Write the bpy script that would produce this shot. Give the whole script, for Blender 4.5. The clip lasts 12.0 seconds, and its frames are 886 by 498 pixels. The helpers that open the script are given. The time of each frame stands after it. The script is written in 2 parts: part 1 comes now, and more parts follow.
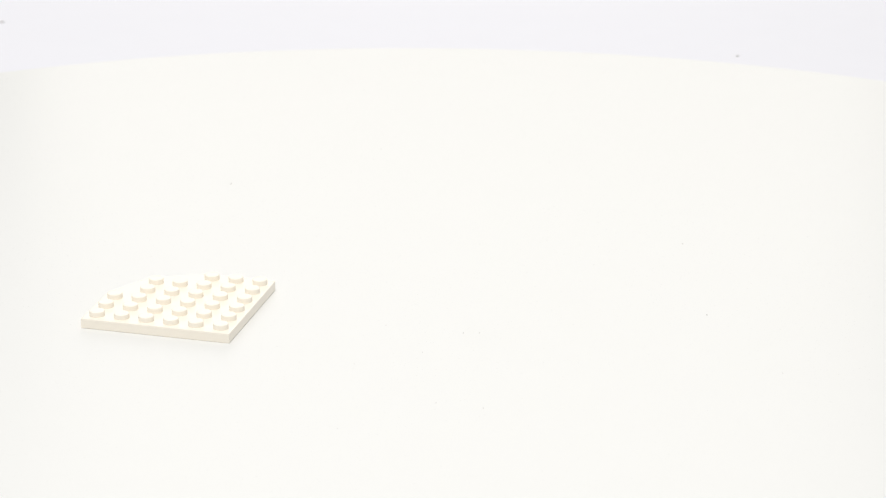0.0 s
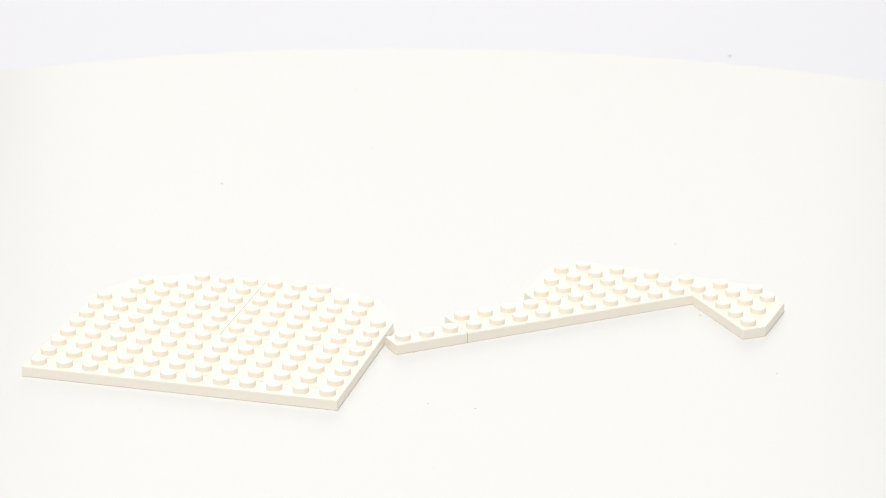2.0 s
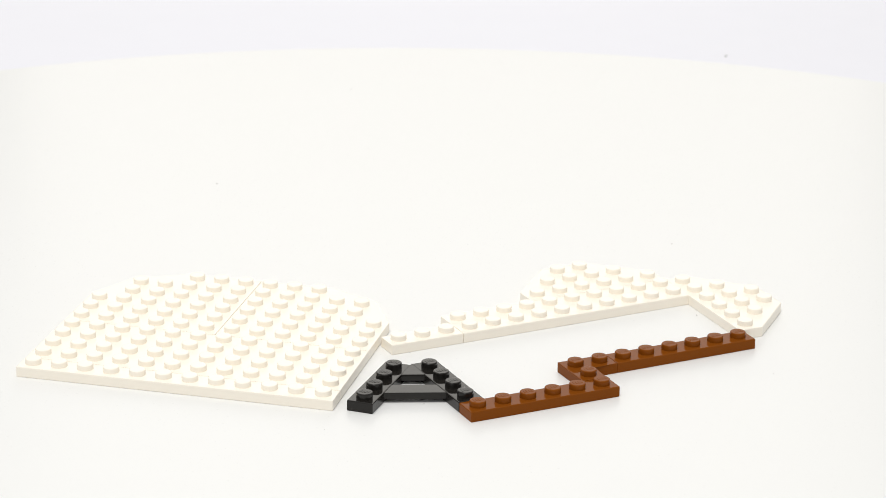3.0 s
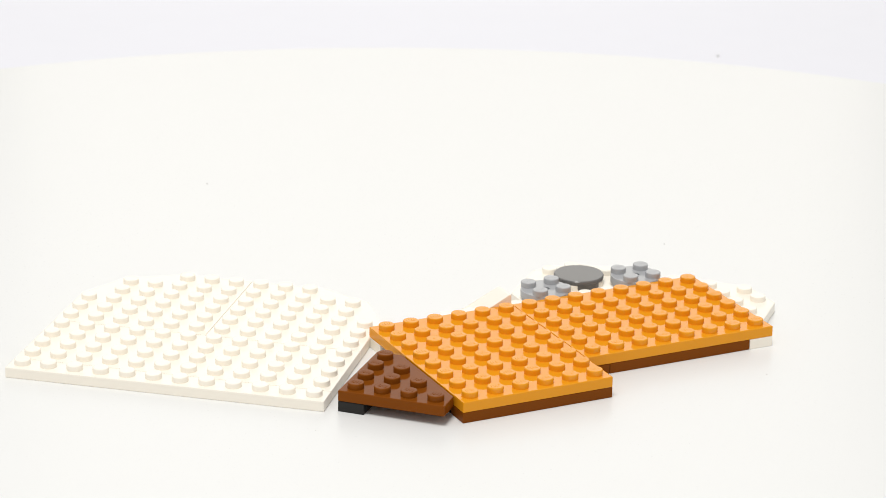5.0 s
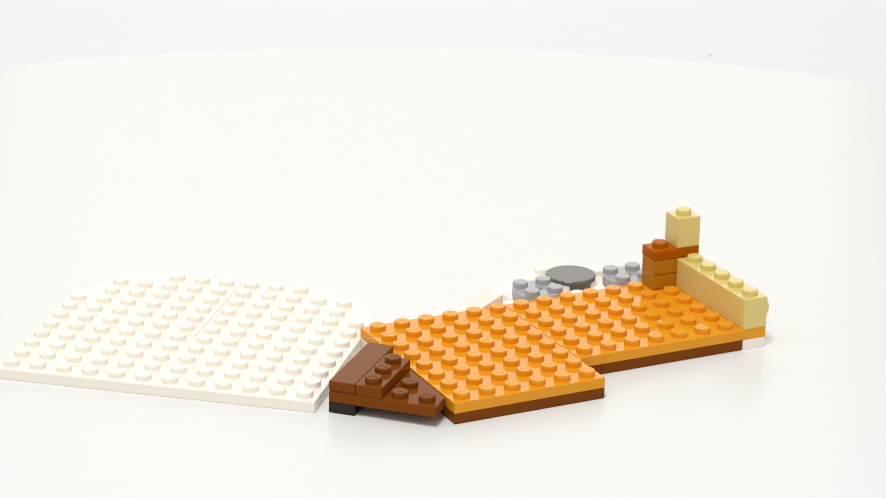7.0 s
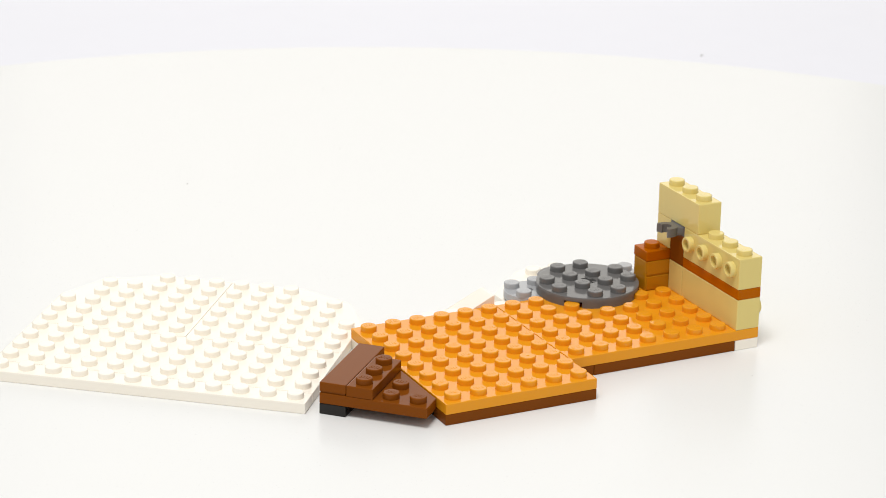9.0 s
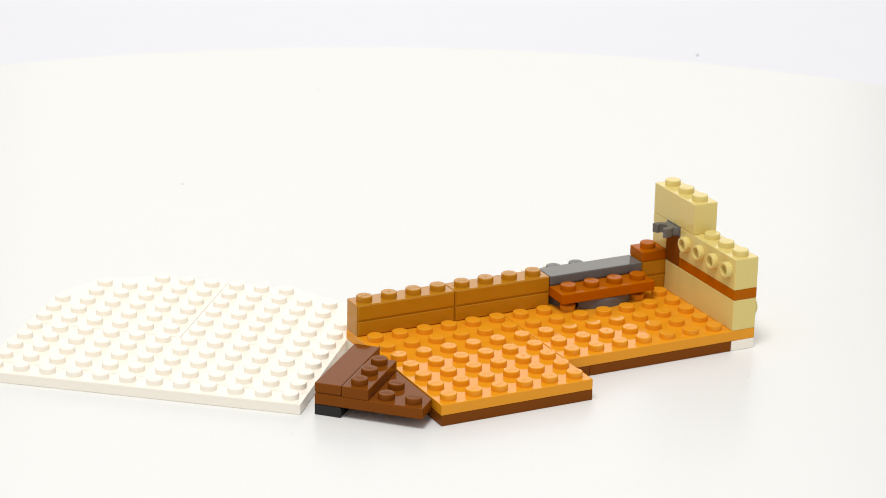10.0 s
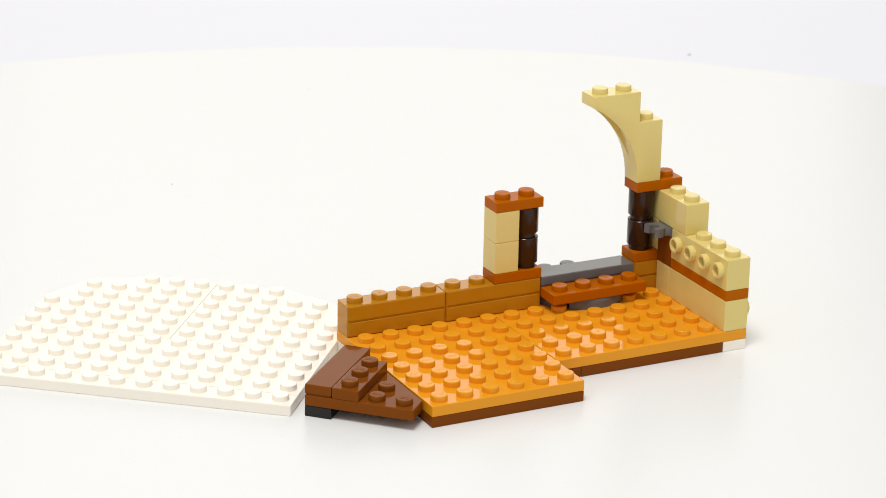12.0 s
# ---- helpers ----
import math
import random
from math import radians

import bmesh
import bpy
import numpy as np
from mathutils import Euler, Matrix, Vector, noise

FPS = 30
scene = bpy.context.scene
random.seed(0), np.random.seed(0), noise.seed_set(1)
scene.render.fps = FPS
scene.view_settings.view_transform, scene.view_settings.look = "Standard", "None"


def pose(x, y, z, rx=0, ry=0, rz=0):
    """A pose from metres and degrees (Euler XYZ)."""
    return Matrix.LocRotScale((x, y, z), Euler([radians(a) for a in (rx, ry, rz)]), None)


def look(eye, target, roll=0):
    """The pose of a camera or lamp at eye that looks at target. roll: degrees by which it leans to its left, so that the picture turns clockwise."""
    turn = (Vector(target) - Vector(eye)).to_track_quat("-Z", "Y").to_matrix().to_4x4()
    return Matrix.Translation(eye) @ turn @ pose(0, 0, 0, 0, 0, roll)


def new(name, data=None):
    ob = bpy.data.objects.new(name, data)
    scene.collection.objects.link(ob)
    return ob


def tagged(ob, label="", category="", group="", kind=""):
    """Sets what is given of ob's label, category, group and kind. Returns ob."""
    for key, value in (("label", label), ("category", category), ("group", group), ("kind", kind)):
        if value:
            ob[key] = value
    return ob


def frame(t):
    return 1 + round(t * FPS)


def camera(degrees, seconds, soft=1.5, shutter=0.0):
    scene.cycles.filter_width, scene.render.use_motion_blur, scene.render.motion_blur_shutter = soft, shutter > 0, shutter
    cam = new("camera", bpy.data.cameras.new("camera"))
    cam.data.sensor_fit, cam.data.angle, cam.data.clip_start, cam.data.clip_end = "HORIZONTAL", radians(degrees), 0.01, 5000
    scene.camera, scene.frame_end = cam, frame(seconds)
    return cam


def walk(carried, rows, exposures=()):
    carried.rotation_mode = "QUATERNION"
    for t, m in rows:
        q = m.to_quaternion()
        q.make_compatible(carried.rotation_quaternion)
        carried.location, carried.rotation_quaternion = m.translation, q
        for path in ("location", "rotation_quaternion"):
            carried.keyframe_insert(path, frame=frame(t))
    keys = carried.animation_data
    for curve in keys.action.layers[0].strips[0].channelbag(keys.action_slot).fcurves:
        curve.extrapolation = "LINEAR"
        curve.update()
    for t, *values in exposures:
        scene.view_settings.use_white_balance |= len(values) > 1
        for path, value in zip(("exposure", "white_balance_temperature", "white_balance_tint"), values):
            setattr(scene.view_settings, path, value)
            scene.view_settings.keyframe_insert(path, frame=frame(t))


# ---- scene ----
# ---- camera and its way ----
cam = camera(17.9421, 12.0, soft=0.85)
walk(cam, [
    (0.0, look((-0.32848, -0.65777, 0.31725), (-0.02362, -0.02148, 0.06289), 0.816)),
    (2.0, look((-0.32727, -0.65365, 0.31459), (-0.01977, -0.01829, 0.06109), 0.892)),
    (4.0, look((-0.32594, -0.64977, 0.31234), (-0.01595, -0.01537, 0.05948), 0.960)),
    (6.0, look((-0.32451, -0.64614, 0.31049), (-0.01216, -0.01273, 0.05804), 1.021)),
    (8.0, look((-0.32296, -0.64274, 0.30905), (-0.00839, -0.01035, 0.05680), 1.075)),
    (10.0, look((-0.32131, -0.63958, 0.30801), (-0.00466, -0.00825, 0.05573), 1.121)),
    (12.0, look((-0.31954, -0.63667, 0.30738), (-0.00095, -0.00641, 0.05484), 1.160)),
])

cam.data.dof.use_dof = True
cam.data.dof.focus_distance = 0.79
cam.data.dof.aperture_fstop = 44

# ---- light: even white world in place of a studio tent, and two unseen soft boxes: one large overhead to one side, one standing behind the board ----
world = bpy.data.worlds.new("studio")
scene.world = world
world.use_nodes = True
world.node_tree.nodes["Background"].inputs["Color"].default_value = (1.0, 0.995, 0.985, 1)
world.node_tree.nodes["Background"].inputs["Strength"].default_value = 0.52


def unseen_soft_box(name, eye, target, size, watts, colour):
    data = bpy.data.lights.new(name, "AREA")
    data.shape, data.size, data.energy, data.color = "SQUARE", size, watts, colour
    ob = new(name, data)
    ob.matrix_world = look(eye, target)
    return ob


# both lamps stand out of view: general light from above, sheen from behind
unseen_soft_box("unseen_soft_box", (-0.4, -0.4, 1.66), (-0.1, 0.13, 0.0), 0.55, 17.4, (1.0, 0.988, 0.965))
unseen_soft_box("unseen_soft_box", (0.375, 0.785, 0.37), (-0.02, 0.0, 0.08), 0.54, 1.05, (1.0, 0.955, 0.87))
scene.view_settings.exposure = 0.06

# ---- measures: stud pitch and plate height of the building toy ----
S, P = 0.008, 0.0032
GAP, EDGE = 0.00006, 0.0003
STUD_R, STUD_H = 0.0024, 0.0017


# ---- materials ----
def plastic(name, colour, rough=0.22, wear=0.06, bump=0.012, shine=0.34):
    """Moulded plastic: faint flow marks, fine scratches in the gloss, a trace of unevenness."""
    mat = bpy.data.materials.new(name)
    mat.use_nodes = True
    nt = mat.node_tree
    b = nt.nodes["Principled BSDF"]
    geo = nt.nodes.new("ShaderNodeTexCoord")
    info = nt.nodes.new("ShaderNodeObjectInfo")
    big = nt.nodes.new("ShaderNodeTexNoise")
    big.inputs["Scale"].default_value, big.inputs["Detail"].default_value = 60, 3
    fine = nt.nodes.new("ShaderNodeTexNoise")
    fine.inputs["Scale"].default_value, fine.inputs["Detail"].default_value = 1400, 4
    nt.links.new(geo.outputs["Object"], big.inputs["Vector"])
    nt.links.new(geo.outputs["Object"], fine.inputs["Vector"])
    mix = nt.nodes.new("ShaderNodeMix")
    mix.data_type = "RGBA"
    lo = [c * (1 - wear) for c in colour]
    hi = [min(1, c * (1 + wear)) for c in colour]
    mix.inputs["A"].default_value, mix.inputs["B"].default_value = (*lo, 1), (*hi, 1)
    add = nt.nodes.new("ShaderNodeMath")
    add.operation = "MULTIPLY_ADD"
    add.inputs[1].default_value, add.inputs[2].default_value = 0.35, 0.0
    nt.links.new(info.outputs["Random"], add.inputs[0])
    add2 = nt.nodes.new("ShaderNodeMath")
    add2.operation = "MULTIPLY_ADD"
    add2.inputs[1].default_value = 0.65
    nt.links.new(big.outputs["Fac"], add2.inputs[0])
    nt.links.new(add.outputs[0], add2.inputs[2])
    nt.links.new(add2.outputs[0], mix.inputs["Factor"])
    nt.links.new(mix.outputs["Result"], b.inputs["Base Color"])
    rr = nt.nodes.new("ShaderNodeMapRange")
    rr.inputs["To Min"].default_value, rr.inputs["To Max"].default_value = rough * 0.92, rough * 1.1
    nt.links.new(fine.outputs["Fac"], rr.inputs["Value"])
    nt.links.new(rr.outputs["Result"], b.inputs["Roughness"])
    bp = nt.nodes.new("ShaderNodeBump")
    bp.inputs["Strength"].default_value, bp.inputs["Distance"].default_value = bump * 8, 0.0002
    wave = nt.nodes.new("ShaderNodeTexNoise")
    wave.inputs["Scale"].default_value, wave.inputs["Detail"].default_value = 260, 2
    nt.links.new(geo.outputs["Object"], wave.inputs["Vector"])
    nt.links.new(wave.outputs["Fac"], bp.inputs["Height"])
    nt.links.new(bp.outputs["Normal"], b.inputs["Normal"])
    b.inputs["Specular IOR Level"].default_value = shine
    b.inputs["IOR"].default_value = 1.46
    return mat


WHITE = plastic("white_plastic", (0.968, 0.91, 0.806), 0.24, 0.015)
ORANGE = plastic("orange_plastic", (0.825, 0.33, 0.012), 0.075, 0.03, 0.012, 0.3)
BROWN = plastic("reddish_brown_plastic", (0.205, 0.056, 0.005), 0.08, 0.06, 0.012, 0.07)
RUST = plastic("dark_orange_plastic", (0.45, 0.11, 0.0003), 0.1, 0.04, 0.012, 0.06)
OCHRE = plastic("ochre_plastic", (0.5, 0.208, 0.006), 0.1, 0.04, 0.012, 0.38)
TAN = plastic("tan_plastic", (0.75, 0.605, 0.208), 0.09, 0.03, 0.012, 0.4)
UMBER = plastic("dark_brown_plastic", (0.032, 0.011, 0.005), 0.16)
BLACK = plastic("black_plastic", (0.014, 0.0125, 0.011), 0.07)
GREY = plastic("light_grey_plastic", (0.43, 0.435, 0.445), 0.14, 0.04)
SLATE = plastic("dark_grey_plastic", (0.15, 0.146, 0.143), 0.12, 0.05, 0.012, 0.25)
BOARD = plastic("white_acrylic", (0.82, 0.822, 0.809), 0.28, 0.006, 0.002, 0.16)
PAPER = plastic("white_paper", (0.84, 0.84, 0.888), 0.9, 0.012, 0.03)
DUST = plastic("grey_dust", (0.4, 0.385, 0.37), 0.9)


# ---- mesh helpers ----
def part(name, bm, material, parent, label="", m=None):
    me = bpy.data.meshes.new(name)
    bm.normal_update()
    bm.to_mesh(me)
    bm.free()
    me.materials.append(material)
    return piece(name, me, parent, label, m)


def piece(name, me, parent, label="", m=None):
    ob = new(name, me)
    ob.parent = parent
    if m is not None:
        ob.matrix_basis = m
    return tagged(ob, label)


def smooth_sides(bm, limit=40):
    bm.normal_update()
    for f in bm.faces:
        f.smooth = True
    for e in bm.edges:
        level = [abs(f.normal.z) > 0.9999 for f in e.link_faces]
        e.smooth = len(level) == 2 and level[0] == level[1] and e.calc_face_angle() < radians(limit)


def prism(bm, outline, z0, z1, inset=GAP, edge=EDGE):
    """A solid between two heights over a convex or slightly bent outline given in metres, its rim rounded."""
    n = len(outline)
    pts = []
    for i in range(n):
        a, b, c = (Vector(outline[j % n]) for j in (i - 1, i, i + 1))
        d1, d2 = (b - a).normalized(), (c - b).normalized()
        n1, n2 = Vector((-d1.y, d1.x)), Vector((-d2.y, d2.x))
        k = (n1 + n2)
        k = k / max(1e-6, k.dot(k) / 2)
        pts.append(b + k * inset)
    low = [bm.verts.new((p.x, p.y, z0)) for p in pts]
    top = [bm.verts.new((p.x, p.y, z1)) for p in pts]
    faces = [bm.faces.new(top), bm.faces.new(low[::-1])]
    for i in range(n):
        faces.append(bm.faces.new((low[i], low[(i + 1) % n], top[(i + 1) % n], top[i])))
    if edge:
        edges = list({e for f in faces for e in f.edges})
        bmesh.ops.bevel(bm, geom=edges, offset=edge, segments=2, profile=0.6, affect="EDGES", clamp_overlap=True)
    return bm


def rect(u0, v0, u1, v1):
    return [(u0 * S, v0 * S), (u1 * S, v0 * S), (u1 * S, v1 * S), (u0 * S, v1 * S)]


def lathe(bm, profile, n=32, at=(0, 0), flip=False):
    """A turned solid from (radius, height) pairs, radius 0 at its ends."""
    rings = []
    for r, z in profile:
        if r < 1e-7:
            rings.append([bm.verts.new((at[0], at[1], z))])
        else:
            rings.append([bm.verts.new((at[0] + r * math.cos(k * math.tau / n), at[1] + r * math.sin(k * math.tau / n), z)) for k in range(n)])
    for a, b in zip(rings, rings[1:]):
        for k in range(n):
            j = (k + 1) % n
            if len(a) == 1 and len(b) == 1:
                continue
            if len(a) == 1:
                bm.faces.new((a[0], b[k], b[j]))
            elif len(b) == 1:
                bm.faces.new((a[k], b[0], a[j]))
            else:
                bm.faces.new((a[k], b[k], b[j], a[j]))
    bmesh.ops.recalc_face_normals(bm, faces=bm.faces)
    smooth_sides(bm)
    return bm


MESHES = {}


def stud_mesh(material, hollow=False, dot=False):
    """One coupling stud with a rounded rim and a plain raised bars for the maker's mark or a dot left by moulding, or an open ring."""
    key = (material.name, hollow, dot)
    if key not in MESHES:
        bm = bmesh.new()
        r, h, e = STUD_R, STUD_H, 0.00034
        if hollow:
            ri = 0.0016
            lathe(bm, [(0, 0.0002), (ri, 0.0002), (ri, h - 0.0001), (ri + 0.0001, h), (r - 0.0002, h), (r - 0.00005, h - 0.0001), (r, h - 0.0002), (r, -0.0002), (0, -0.0002)], 24)
        else:
            rim = [(r - e + e * math.sin(radians(a)), h - e + e * math.cos(radians(a))) for a in (0, 18, 36, 54, 72, 90)]
            lathe(bm, [(0, h)] + rim + [(r, -0.0002), (0, -0.0002)], 24)
        if dot:
            lathe(bm, [(0, h + 0.0001), (0.00025, h + 0.00009), (0.00045, h + 0.00003), (0.00052, h - 0.00003)], 14)
        elif not hollow and material != WHITE:
            mark = bmesh.new()
            rise = 0.00004 if material == TAN else 0.0001 if material in (BROWN, BLACK) else 0.00007
            for k in range(4):
                x = (k - 1.5) * 0.00078
                low = [(x - 0.0003, -0.0008), (x + 0.0003, -0.0008), (x + 0.00044, 0.0008), (x - 0.00016, 0.0008)]
                top = [(x - 0.00018, -0.00066), (x + 0.00018, -0.00066), (x + 0.0003, 0.00066), (x - 0.00006, 0.00066)]
                lower = [mark.verts.new((p, q, h - 0.00001)) for p, q in low]
                upper = [mark.verts.new((p, q, h + rise)) for p, q in top]
                mark.faces.new(upper)
                for n in range(4):
                    mark.faces.new((lower[n], lower[(n + 1) % 4], upper[(n + 1) % 4], upper[n]))
            me = bpy.data.meshes.new("mark")
            mark.to_mesh(me)
            mark.free()
            bm.from_mesh(me)
            bpy.data.meshes.remove(me)
        me = bpy.data.meshes.new("stud")
        bm.to_mesh(me)
        bm.free()
        me.materials.append(material)
        MESHES[key] = me
    return MESHES[key]


def studs(thing, material, cells, z, hollow=False, dots=()):
    for u, v in cells:
        piece("stud", stud_mesh(material, hollow, (u, v) in dots), thing, m=pose(u * S, v * S, z))


def cells(nu, nv):
    return [(i + 0.5, j + 0.5) for j in range(nv) for i in range(nu)]


def thing(name, label, category, group=""):
    return tagged(new(name), label, category, group)


# ---- building pieces; each has its near corner at its own origin ----
def plate(name, label, nu, nv, material, h=1, top=True, outline=None, at=None, group="", category="toy plate", dots=()):
    t = thing(name, label, category, group)
    bm = bmesh.new()
    prism(bm, [(a * S, b * S) for a, b in outline] if outline else rect(0, 0, nu, nv), 0, h * P)
    part("body", bm, material, t)
    if top:
        studs(t, material, at or cells(nu, nv), h * P, dots=dots)
    return t


def tile(name, label, nu, nv, material):
    """A smooth plate on a slightly drawn-in foot."""
    t = thing(name, label, "toy tile")
    bm = bmesh.new()
    prism(bm, rect(0, 0, nu, nv), 0.00042, P)
    part("body", bm, material, t)
    bm = bmesh.new()
    prism(bm, rect(0, 0, nu, nv), 0, 0.00045, 0.0004, 0)
    part("foot", bm, material, t)
    return t


def corner_plate(name, label, material):
    """An L of three studs."""
    return plate(name, label, 2, 2, material, outline=[(0, 0), (1, 0), (1, 1), (2, 1), (2, 2), (0, 2)], at=[(0.5, 0.5), (0.5, 1.5), (1.5, 1.5)])


def groove_brick(name, label, nu, material, group=""):
    """A brick with plain ends and, on both long sides, two proud courses with sunk joints."""
    t = thing(name, label, "toy brick", group)
    bm = bmesh.new()
    d, e = 0.045, 0.04  # depth of the joints and how far the courses stop short of the ends, in studs
    prism(bm, rect(0, d, nu, 1 - d), 0, 3 * P)
    part("body", bm, material, t)
    for v0, v1 in ((0, d + 0.02), (1 - d - 0.02, 1)):
        for z0, z1 in ((0.08, 1.42), (1.6, 2.97)):
            bm = bmesh.new()
            prism(bm, rect(e, v0, nu - e, v1), z0 * P, z1 * P, GAP, 0.0004)
            part("course", bm, material, t)
    studs(t, material, cells(nu, 1), 3 * P, dots=((1.5, 0.5),) if nu > 2 else ())
    return t


def side_stud_brick(name, label, nv, material, face):
    """A brick one stud wide with open studs on one long side; face is -1 or +1 along u."""
    t = plate(name, label, 1, nv, material, h=3, category="toy brick")
    for j in range(nv):
        m = pose(0 if face < 0 else S, (j + 0.5) * S, 1.72 * P, 0, -90 if face < 0 else 90, 0)
        piece("side_stud", stud_mesh(material, True), t, "open ring stud facing sideways", m)
    return t


def round_brick(name, label, material, group):
    t = thing(name, label, "toy brick", group)
    bm = bmesh.new()
    r, c = 0.00392, S / 2
    lathe(bm, [(0, 0), (0.0031, 0), (0.0032, 0.0001), (0.0032, 0.0014), (r - 0.0001, 0.0015), (r, 0.0017), (r, 3 * P - 0.0002), (r - 0.0002, 3 * P), (0, 3 * P)], 36, (c, c))
    part("body", bm, material, t)
    studs(t, material, [(0.5, 0.5)], 3 * P, hollow=True)
    return t


def round_plate(name, label, n, material, at, group=""):
    t = thing(name, label, "toy plate", group)
    bm = bmesh.new()
    r, c = n / 2 * S - 0.0001, n / 2 * S
    e = 0.0003
    lathe(bm, [(0, 0), (r - 0.0005, 0), (r - 0.0004, 0.0009), (r, 0.0010), (r, P - e), (r - e * 0.3, P - e * 0.3), (r - e, P), (0.0013, P), (0.0012, P - 0.0024), (0, P - 0.0024)], 64, (c, c))
    part("body", bm, material, t)
    studs(t, material, at, P)
    return t


def notched_round_plate(name, label, material, at):
    """A round plate four studs wide, with a cross-shaped hole in the middle and a skirt cut out over the studs below."""
    t = thing(name, label, "toy plate")
    r, c, e, z = 2 * S - 0.0001, 2 * S, 0.0003, 0.0019
    bm = bmesh.new()
    lathe(bm, [(0, z), (r, z), (r, P - e), (r - e * 0.3, P - e * 0.3), (r - e, P), (0.0026, P), (0.0025, P - 0.0009), (0, P - 0.0009)], 72, (c, c))
    part("body", bm, material, t)
    for k in range(4):
        bm = bmesh.new()
        a0, a1 = radians(45 + 90 * k + 10.5), radians(135 + 90 * k - 10.5)
        n = 14
        arc = [(a0 + (a1 - a0) * i / n) for i in range(n + 1)]
        outline = [(c + r * math.cos(a), c + r * math.sin(a)) for a in arc] + [(c + (r - 0.0015) * math.cos(a), c + (r - 0.0015) * math.sin(a)) for a in arc[::-1]]
        prism(bm, outline, 0, z, 0, 0)
        smooth_sides(bm)
        part("skirt", bm, material, t)
    bm = bmesh.new()
    for q in range(4):  # four corners that leave a cross open
        x, y = ((1, 1), (-1, 1), (-1, -1), (1, -1))[q]
        x0, x1 = sorted((c + x * 0.0009, c + x * 0.0021))
        y0, y1 = sorted((c + y * 0.0009, c + y * 0.0021))
        prism(bm, [(x0, y0), (x1, y0), (x1, y1), (x0, y1)], P - 0.0012, P - 0.00004, 0, 0)
    part("hub", bm, material, t)
    studs(t, material, at, P)
    return t


def skid_plate(name, label, material):
    """A shallow smooth disc on a narrower foot."""
    t = thing(name, label, "toy plate")
    bm = bmesh.new()
    lathe(bm, [(0, 0), (0.0072, 0), (0.0074, 0.0003), (0.0074, 0.0016), (0, 0.0016)], 48, (S, S))
    part("foot", bm, material, t)
    bm = bmesh.new()
    r = 0.0079
    lathe(bm, [(0, 0.0013), (0.0072, 0.0014), (r - 0.0004, 0.0017), (r, 0.0021), (r, P - 0.0003), (r - 0.0003, P), (0, P)], 64, (S, S))
    part("disc", bm, material, t)
    return t


def a_plate(name, label, material):
    """Two legs of four studs that meet at 45 degrees, held by two bars. The origin lies at the foot of the left leg."""
    t = thing(name, label, "toy plate")

    def leg(x, y, deg, title):
        m = pose(x, y, 0, 0, 0, deg)
        bm = bmesh.new()
        prism(bm, rect(0, 0, 1, 4), 0, P)
        ob = part(title, bm, material, t, m=m)
        for k in range(4):
            piece("stud", stud_mesh(material), ob, m=pose(S / 2, (k + 0.5) * S, P))

    leg(0, 0, -45, "leg")
    ex, ey = 3.578 * S, (1.0 - 2.79) * S
    leg(ex, ey, 0, "leg")
    # bars run square to the line that halves the angle
    c, s = math.cos(radians(22.5)), math.sin(radians(22.5))

    def spot(along, left):
        reach = (1.414 + 0.541 * along) / 1.307 - 0.01 if left else (3.578 - s * along) / c + 0.01
        return ((s * along + c * reach) * S, (c * along - s * reach) * S)

    for near, far in ((0.64, 1.42), (2.36, 3.42)):
        bm = bmesh.new()
        prism(bm, [spot(near, True), spot(near, False), spot(far, False), spot(far, True)], 0.0012, P - 0.00002, 0, 0.0002)
        part("bar", bm, material, t)
    return t


def slope_brick(name, label, material):
    """A smooth ramp that falls towards -u."""
    t = thing(name, label, "toy brick")
    bm = bmesh.new()
    side = [(0, 0), (2 * S, 0), (2 * S, 2 * P), (1.9 * S, 2 * P), (0.5 * S, 0.25 * P), (0, 0.25 * P)]
    prism(bm, side, -S, 0)
    bmesh.ops.transform(bm, matrix=Matrix.Rotation(radians(90), 4, "X"), verts=bm.verts)
    part("body", bm, material, t)
    return t


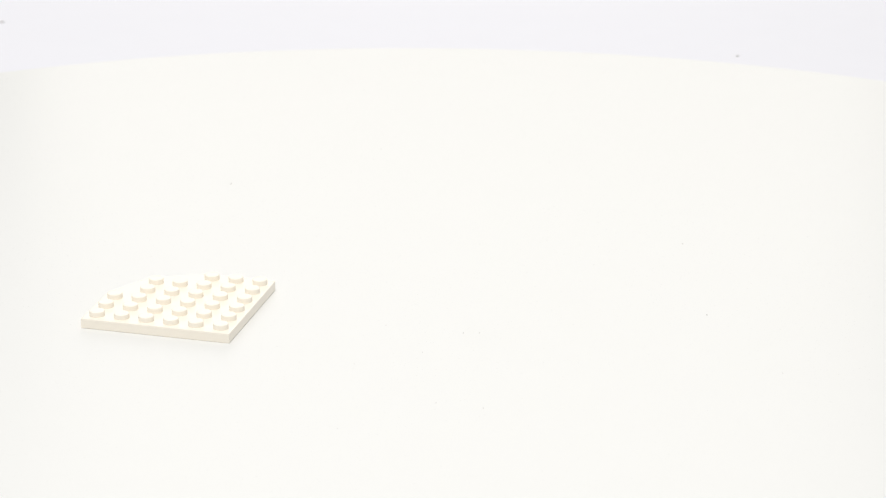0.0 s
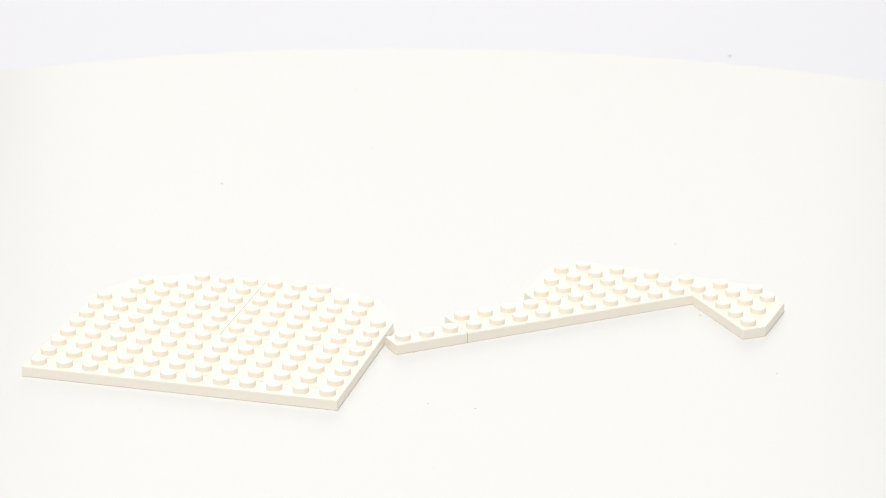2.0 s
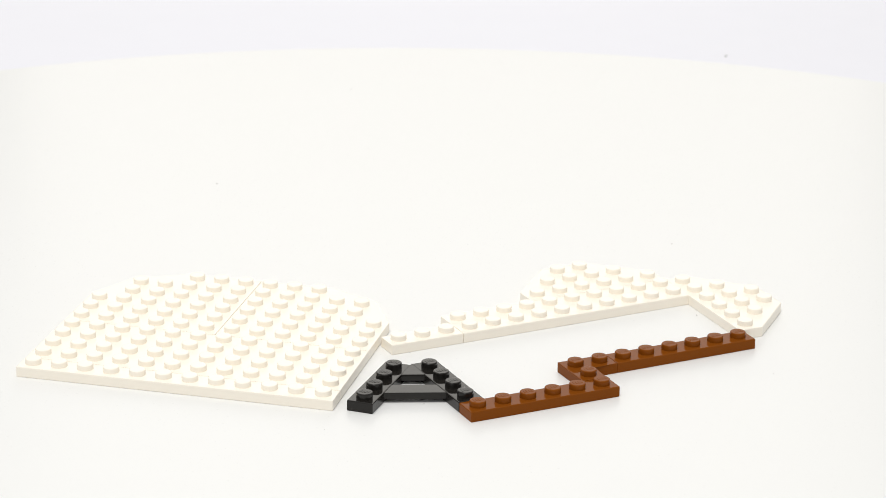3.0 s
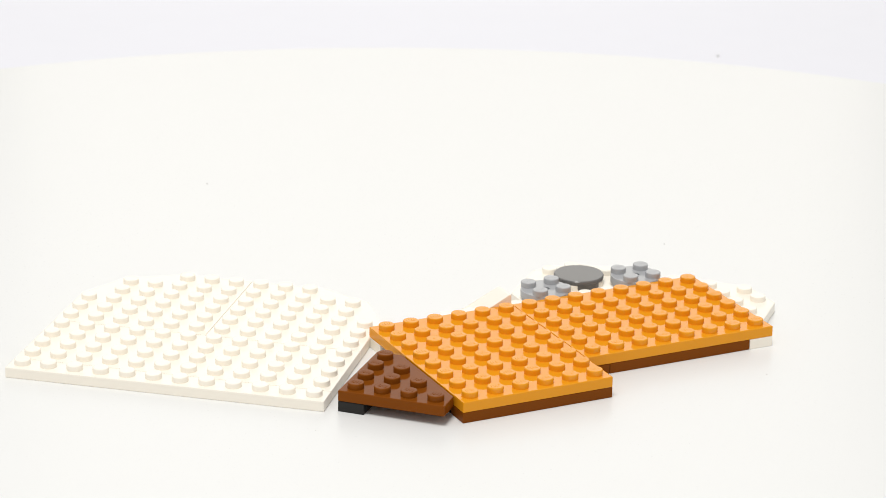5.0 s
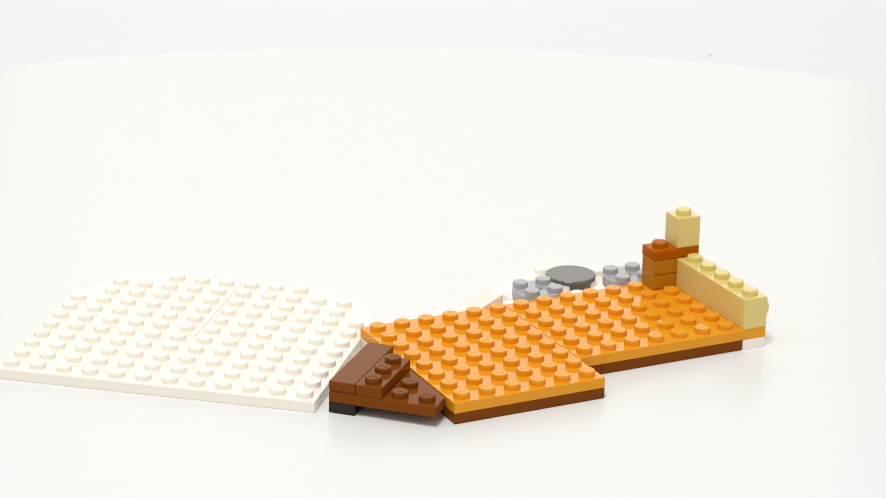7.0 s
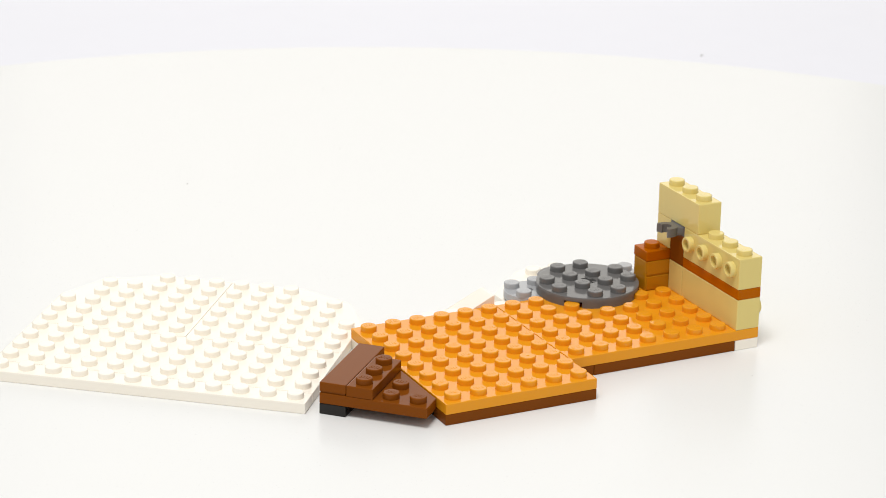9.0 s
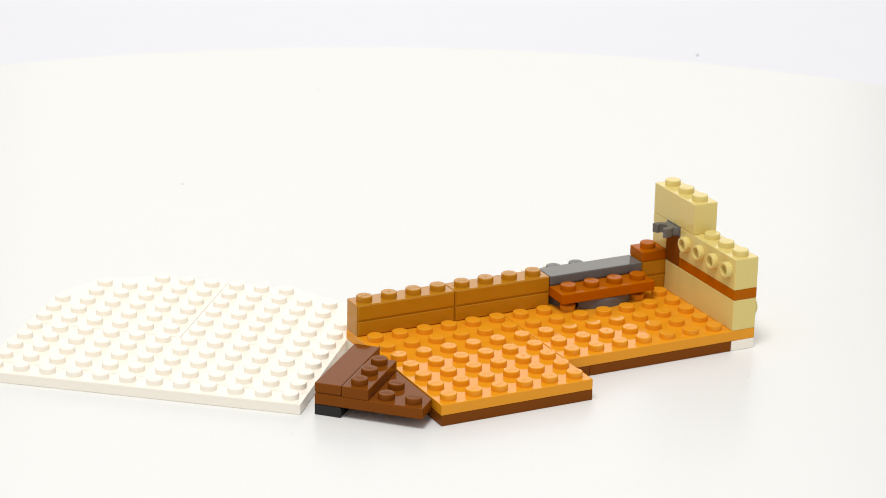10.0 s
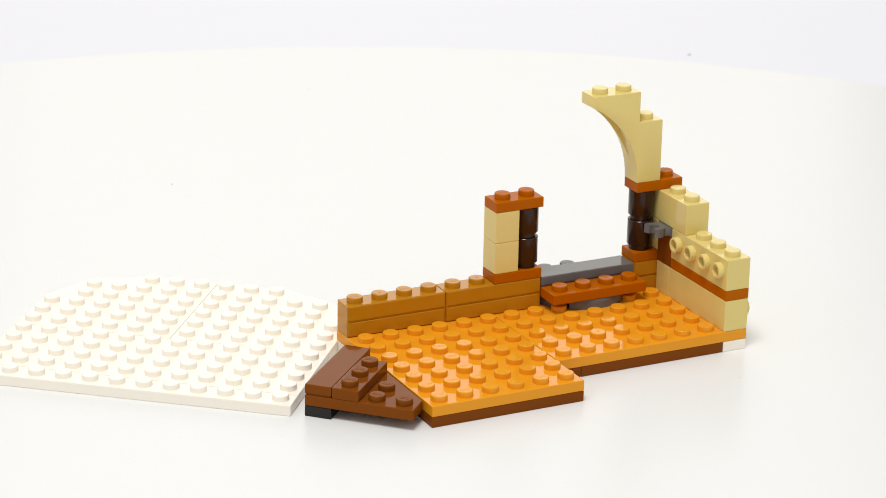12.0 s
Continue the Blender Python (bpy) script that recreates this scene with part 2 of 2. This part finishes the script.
def arch_brick(name, label, material):
    """A quarter arch three studs long and three bricks high, with a step at its back."""
    t = thing(name, label, "toy brick")
    r = 0.028
    curve = []
    for k in range(13):
        a = math.acos(12 / 28) * k / 12
        curve.append((r * math.cos(a) - 0.012, max(0.0006 * k / 12, r * math.sin(a))))
    outline = [(2 * S, 0), (3 * S, 0), (3 * S, 6 * P), (2 * S, 6 * P), (2 * S, 9 * P), (0, 9 * P)] + [(x, y) for x, y in curve[:0:-1]]
    bm = bmesh.new()
    front = [bm.verts.new((x, GAP, z)) for x, z in outline]
    back = [bm.verts.new((x, S - GAP, z)) for x, z in outline]
    bm.faces.new(front), bm.faces.new(back[::-1])
    # the hollow under the arch, which runs out in a point towards the foot
    rows = []
    for k in range(12, -1, -1):
        i = 18 - k if k else 0
        x, z = outline[i]
        q = min(1, max(0, (k - 3) / 4))
        wide = (S / 2 - 0.0006) * q ** 0.7 if k < 12 else 0
        deep = 0.0018 * q if k < 12 else 0
        ang = math.atan2(z, x + 0.012)
        row = [front[i]]
        for y, d in ((S / 2 - wide - 0.0002, 0), (S / 2 - wide - 0.0001, deep), (S / 2 + wide + 0.0001, deep), (S / 2 + wide + 0.0002, 0)):
            row.append(bm.verts.new((x + d * math.cos(ang), y, z + d * math.sin(ang))))
        rows.append(row + [back[i]])
    for a, b in zip(rows, rows[1:]):
        for k in range(5):
            bm.faces.new((a[k], a[k + 1], b[k + 1], b[k]))
    for i in range(1, 5):
        bm.faces.new((front[i + 1], front[i], back[i], back[i + 1]))
    bm.faces.new([front[5], back[5]] + rows[0][::-1])
    bm.faces.new([front[1], back[1]] + rows[-1][::-1])
    bmesh.ops.recalc_face_normals(bm, faces=bm.faces)
    bm.normal_update()
    rim = set(front + back)
    sharp = [e for e in bm.edges if set(e.verts) <= rim and e.calc_face_angle() > radians(30)]
    bmesh.ops.bevel(bm, geom=sharp, offset=EDGE, segments=2, profile=0.6, affect="EDGES", clamp_overlap=True)
    smooth_sides(bm, 30)
    part("body", bm, material, t)
    studs(t, material, [(0.5, 0.5), (1.5, 0.5)], 9 * P)
    studs(t, material, [(2.5, 0.5)], 6 * P)
    return t


def clip_plate(name, label, material):
    t = plate(name, label, 1, 1, material)
    bm = bmesh.new()
    ro, ri, z0, z1 = 0.0035, 0.0016, 0.0003, P - 0.0002
    n, a0, a1 = 20, radians(-116), radians(116)
    cx, cy = -0.0039, S / 2
    ring = []
    for k in range(n + 1):
        a = a0 + (a1 - a0) * k / n
        ring.append([bm.verts.new((cx + r * math.cos(a), cy + r * math.sin(a), z)) for r, z in ((ri, z0), (ro, z0), (ro, z1), (ri, z1))])
    for a, b in zip(ring, ring[1:]):
        for k in range(4):
            bm.faces.new((a[k], a[(k + 1) % 4], b[(k + 1) % 4], b[k]))
    bm.faces.new(ring[0][::-1])
    bm.faces.new(ring[-1])
    prism(bm, [(-0.0021, cy - 0.0022), (0.0004, cy - 0.0036), (0.0004, cy + 0.0036), (-0.0021, cy + 0.0022)], z0 + 0.00003, z1 - 0.00003, 0)
    bmesh.ops.recalc_face_normals(bm, faces=bm.faces)
    smooth_sides(bm)
    part("clip", bm, material, t, "open round gripping clip")
    return t


# ---- the setting ----
def sweep():
    """White paper that lies flat under the board and curls up at its far end."""
    bm = bmesh.new()
    line = [(-1.6, 0.0), (0.75, 0.0)]
    for k in range(1, 9):
        a = radians(35) * k / 8
        line.append((0.75 + 0.3 * math.sin(a), 0.3 * (1 - math.cos(a))))
    rows = [[bm.verts.new((x, y, z)) for x in (-2.2, -0.7, 0.0, 0.7, 2.2)] for y, z in line]
    for a, b in zip(rows, rows[1:]):
        for k in range(4):
            bm.faces.new((a[k], a[k + 1], b[k + 1], b[k])).smooth = True
    me = bpy.data.meshes.new("backdrop")
    bm.to_mesh(me)
    bm.free()
    me.materials.append(PAPER)
    ob = tagged(new("backdrop", me), "seamless white paper sheet curling up behind the board", "backdrop", kind="structure")
    ob.matrix_basis = pose(-0.008, 0, -0.012, 0, 0, -26)
    return ob


sweep()


def board():
    bm = bmesh.new()
    r = 0.396
    lathe(bm, [(0, -0.012), (r - 0.001, -0.012), (r, -0.011), (r, -0.0015), (r - 0.0005, -0.0004), (r - 0.0015, 0), (0, 0)], 192)
    me = bpy.data.meshes.new("round_board")
    bm.to_mesh(me)
    bm.free()
    me.materials.append(BOARD)
    ob = tagged(new("round_board", me), "round glossy white acrylic display board", "board")
    ob.location = (-0.008, 0, 0)


board()


def dust():
    """Lint and crumbs on the board and on the paper behind it."""
    bm = bmesh.new()
    rng = random.Random(4)
    for x, y, r in ((11.7, 227, 0.45), (128, 108.6, 0.3), (101.8, 47.8, 0.35), (24.8, 64.3, 0.25), (29.3, 62.3, 0.25), (-16.1, 54.5, 0.25),
                    (-6.3, 17.7, 0.2), (4.5, 8.9, 0.25), (98.2, -2.9, 0.2), (-39.7, 12.2, 0.15), (77.2, 243.4, 0.25), (102.3, 315.1, 0.3), (6.6, 55, 0.2), (5.7, 79.8, 0.2), (287, 336.8, 1.0), (13, 510, 1.3)):
        made = bmesh.ops.create_icosphere(bm, subdivisions=1, radius=r * 0.8 / 1000)
        turn = Matrix.Rotation(rng.uniform(0, 3), 4, "Z") @ Matrix.Diagonal((1.6, 0.7, 0.35, 1))
        bmesh.ops.transform(bm, matrix=Matrix.Translation((x / 1000, y / 1000, 0.0001 if math.hypot(x, y) < 390 else -0.0119)) @ turn, verts=made["verts"])
    me = bpy.data.meshes.new("dust")
    bm.to_mesh(me)
    bm.free()
    me.materials.append(DUST)
    tagged(new("dust", me), "tiny grey dust specks on the white board and paper", "dust", kind="stuff")


dust()


# ---- where things go: the model's own grid, in studs and plates ----
def grid(u, v, level):
    return pose(u * S, v * S, level * P)


PAD = pose(-0.1068, 0.0839, 0, 0, 0, -39.15)
FOOT = pose(-3.578 * S, 2.79 * S, 0, 0, 0, -45)


def pad(u, v):
    return PAD @ grid(u, v, 0)


def foot(a, b, level):
    return FOOT @ grid(a, b, level)


CORNER = [(0, 0), (6, 0), (6, 6), (3, 6), (1, 5), (0, 3)]
CORNER_STUDS = [(u + 0.5, v + 0.5) for v in range(6) for u in range((0, 0, 0, 1, 1, 3)[v], 6)]
MIRROR = [(6 - u, v) for u, v in CORNER[::-1]]
MIRROR_STUDS = [(6 - u, v) for u, v in CORNER_STUDS]
TAPER = [(0, 0), (6, 0), (6, 1), (4, 3), (2, 3), (0, 1)]
TAPER_STUDS = [(k + 0.5, 0.5) for k in range(6)] + [(k + 0.5, 1.5) for k in range(1, 5)] + [(2.5, 2.5), (3.5, 2.5)]
WEDGE = [(0, 0), (4, 0), (4, 1), (1, 4), (0, 4)]
WEDGE_STUDS = [(a + 0.5, b + 0.5) for b in range(4) for a in range(4 - b)]

STEPS = []  # thing, footprint, when it is set down, its place, and its place before it is pushed home


def step(ob, size, t, place, loose=None):
    STEPS.append((ob, size, t, place, loose))


# the white pad
step(plate("wedge_plate", "white six by six toy plate with one cut corner", 6, 6, WHITE, outline=CORNER, at=CORNER_STUDS, category="toy plate"), (6, 6), -1, pad(0, 5))
step(plate("wedge_plate", "white six by six toy plate with one cut corner", 6, 6, WHITE, outline=MIRROR, at=MIRROR_STUDS), (6, 6), 0.25, pad(6, 5))
step(plate("long_plate", "white four by twelve studded toy plate", 12, 4, WHITE), (12, 4), 0.55, pad(0, 1))
step(plate("strip_plate", "white one by twelve studded toy plate", 12, 1, WHITE), (12, 1), 0.74, pad(0, 0))
# the white edge of the model
loose_a = pose(0.00163, 0.00728, 0, 0, 0, 0.94)
loose_w = pose(0.00163, 0.00728, 0, 0, 0, 0.94)
loose_r = pose(-0.00128, 0.01159, 0, 0, 0, -1.7)
step(plate("strip_plate", "short white one by three studded toy plate", 3, 1, WHITE), (3, 1), 1.06, grid(0, 7, 0), loose_a @ grid(0, 6, 0))
step(plate("long_plate", "white two by ten studded toy plate", 10, 2, WHITE), (10, 2), 1.34, grid(3, 7, 0), loose_w @ grid(3, 6, 0))
step(plate("tapered_plate", "white tapered toy plate with cut corners", 6, 3, WHITE, outline=TAPER, at=TAPER_STUDS), (6, 3), 1.57, grid(7, 9, 0), loose_w @ grid(7, 8, 0))
side, side_home = pose(13 * S, 8 * S, 0, 0, 0, -90), pose(13 * S, 9 * S, 0, 0, 0, -90)
step(plate("tapered_plate", "white tapered toy plate at the model's end", 6, 3, WHITE, outline=TAPER, at=TAPER_STUDS), (6, 3), 1.87, side_home, loose_r @ side)
# black hinge frame and brown rim
step(a_plate("frame_plate", "black A-shaped toy plate with two studded legs", BLACK), (7, 5), 2.13, FOOT @ pose(0, 0, 0, 0, 0, 45))
step(plate("strip_plate", "reddish-brown one by six studded toy plate", 6, 1, BROWN), (6, 1), 2.47, grid(0, 0, 0))
step(corner_plate("corner_plate", "reddish-brown L-shaped toy plate with three studs", BROWN), (2, 2), 2.73, grid(5, 1, 0))
step(plate("strip_plate", "reddish-brown one by six studded toy plate", 6, 1, BROWN), (6, 1), 2.97, grid(7, 2, 0), pose(0.0001, -0.0006, 0, 0, 0, 0.6) @ grid(7, 2, 0))
# grey stones and the orange floor
ROUND = [(0.5, 0.5), (1.5, 0.5), (0.5, 1.5), (1.5, 1.5)]
step(plate("small_plate", "white one by one studded toy plate", 1, 1, WHITE), (1, 1), 3.43, grid(13, 2, 0))
step(slope_brick("slope_brick", "small smooth white slope brick", WHITE), (2, 1), 3.6, grid(4, 8, 1))
step(round_plate("round_plate", "light grey round two by two toy plate", 2, GREY, ROUND), (2, 2), 3.75, grid(7, 8, 1))
step(round_plate("round_plate", "light grey round two by two toy plate", 2, GREY, ROUND), (2, 2), 3.9, grid(11, 8, 1))
step(skid_plate("skid_plate", "smooth dark grey disc-shaped toy plate", SLATE), (2, 2), 4.05, grid(9, 9, 1))
step(plate("floor_plate", "orange six by eight studded toy plate", 6, 8, ORANGE, dots=((1.5, 5.5), (4.5, 2.5))), (6, 8), 4.3, grid(0, 0, 1))
step(plate("floor_plate", "orange eight by six studded toy plate", 8, 6, ORANGE, dots=((2.5, 1.5), (5.5, 4.5))), (8, 6), 4.57, grid(6, 2, 1))
# the brown ramp on the black frame
step(plate("wedge_plate", "reddish-brown triangular wedge toy plate", 4, 4, BROWN, outline=WEDGE, at=WEDGE_STUDS), (4, 4), 4.93, foot(0, 0, 1))
step(tile("tile", "smooth reddish-brown one by four toy tile", 1, 4, BROWN), (1, 4), 5.27, foot(0, 0, 2))
step(plate("strip_plate", "reddish-brown one by three studded toy plate", 1, 3, BROWN), (1, 3), 5.6, foot(1, 0, 2))
# the far corner and the end wall
step(groove_brick("masonry_brick", "ochre one by two grooved masonry toy brick", 2, OCHRE), (2, 1), 5.77, grid(12, 7, 2))
step(plate("brick", "tan one by one toy brick", 1, 1, TAN, h=3, category="toy brick"), (1, 1), 6.08, grid(13, 6, 2))
step(side_stud_brick("side_stud_brick", "tan one by four toy brick, ring studs outward", 4, TAN, 1), (1.5, 4), 6.33, grid(13, 2, 2))
step(plate("strip_plate", "dark orange one by two studded toy plate", 2, 1, RUST), (2, 1), 6.68, grid(12, 7, 5))
step(plate("brick", "tan one by one toy brick", 1, 1, TAN, h=3, category="toy brick"), (1, 1), 6.93, grid(13, 7, 6))
step(plate("brick", "dark reddish-brown one by one toy brick", 1, 1, BROWN, h=3, category="toy brick"), (1, 1), 7.17, grid(13, 6, 5))
step(plate("strip_plate", "dark orange one by four studded toy plate", 1, 4, RUST), (1, 4), 7.5, grid(13, 2, 5))
step(side_stud_brick("side_stud_brick", "tan one by four toy brick, ring studs inward", 4, TAN, -1), (1.5, 4), 7.83, grid(13, 2, 6))
step(clip_plate("clip_plate", "dark grey toy plate with a clip", SLATE), (2, 1), 8.13, grid(13, 6, 8))
step(plate("brick", "tan one by three toy brick", 1, 3, TAN, h=3, category="toy brick"), (1, 3), 8.47, grid(13, 5, 9))
# the window seat
DISC = [(u, v) for u, v in cells(4, 4) if (u - 2) ** 2 + (v - 2) ** 2 < 4]
step(notched_round_plate("round_plate", "dark grey round four by four toy plate", SLATE, DISC), (4, 4), 8.83, grid(8, 6, 2))
step(plate("bench_plate", "dark orange two by four studded toy plate", 4, 2, RUST, dots=((2.5, 0.5),)), (4, 2), 9.13, grid(8, 6, 3))
step(tile("tile", "smooth dark grey one by four toy tile", 4, 1, SLATE), (4, 1), 9.4, grid(8, 7, 4))
# the long back wall and the posts
step(groove_brick("masonry_brick", "ochre one by four grooved masonry toy brick", 4, OCHRE), (4, 1), 9.67, grid(4, 7, 2))
step(groove_brick("masonry_brick", "ochre one by four grooved masonry toy brick", 4, OCHRE), (4, 1), 9.97, grid(0, 7, 2))
step(plate("strip_plate", "dark orange one by two studded toy plate", 2, 1, RUST), (2, 1), 10.2, grid(6, 7, 5))
for k, t in ((0, 10.47), (1, 10.73)):
    for u, dt in ((7, 0), (12, 0.03)):
        step(round_brick("round_brick", "dark brown round one by one toy brick", UMBER, "round column bricks"), (1, 1), t + dt, grid(u, 7, 6 + 3 * k))
step(plate("brick", "tan one by one toy brick", 1, 1, TAN, h=3, category="toy brick"), (1, 1), 11.05, grid(6, 7, 6))
step(plate("brick", "tan one by one toy brick", 1, 1, TAN, h=3, category="toy brick"), (1, 1), 11.33, grid(6, 7, 9))
step(plate("strip_plate", "dark orange one by two studded toy plate", 2, 1, RUST), (2, 1), 11.57, grid(6, 7, 12))
step(plate("strip_plate", "dark orange one by two studded toy plate", 2, 1, RUST), (2, 1), 11.63, grid(12, 7, 12))
step(arch_brick("arch_brick", "tan quarter-arch toy brick with a stepped back", TAN), (3, 1), 11.87, grid(10, 7, 13))


# pieces that look alike belong together
ALIKE = [ob["label"] for ob, *_ in STEPS]
for ob, *_ in STEPS:
    if ALIKE.count(ob["label"]) > 1 and ob["category"] in ("toy plate", "toy brick"):
        tagged(ob, group="matching pieces: " + ob["label"])


# ---- how the pieces move: laid out ready on the near part of the board, then set down one by one ----
def motions():
    e1, e2 = Vector((0.914, -0.403)), Vector((-0.403, -0.914))
    turn = math.degrees(math.atan2(e1.y, e1.x))
    x, y, tall = -0.15, 0.055, 0.0
    for ob, (nu, nv), t, place, loose in STEPS:
        if x + nu * S > 0.15:
            x, y, tall = -0.15, y + tall + 0.006, 0.0
        spot = Vector((-0.025, -0.042)) + e1 * x + e2 * (y + nv * S)
        ready = pose(spot.x, spot.y, 0, 0, 0, turn)
        x, tall = x + nu * S + 0.006, max(tall, nv * S)
        if t < 0:
            walk(ob, [(0, place), (12, place)])
            continue
        down = round(t * FPS) / FPS
        rows = [(0, ready), (down - 1 / FPS, ready), (down, loose or place)]
        if loose:
            rows += [(3.3, loose), (3.4, place)]
        walk(ob, rows + [(12, place)])


motions()
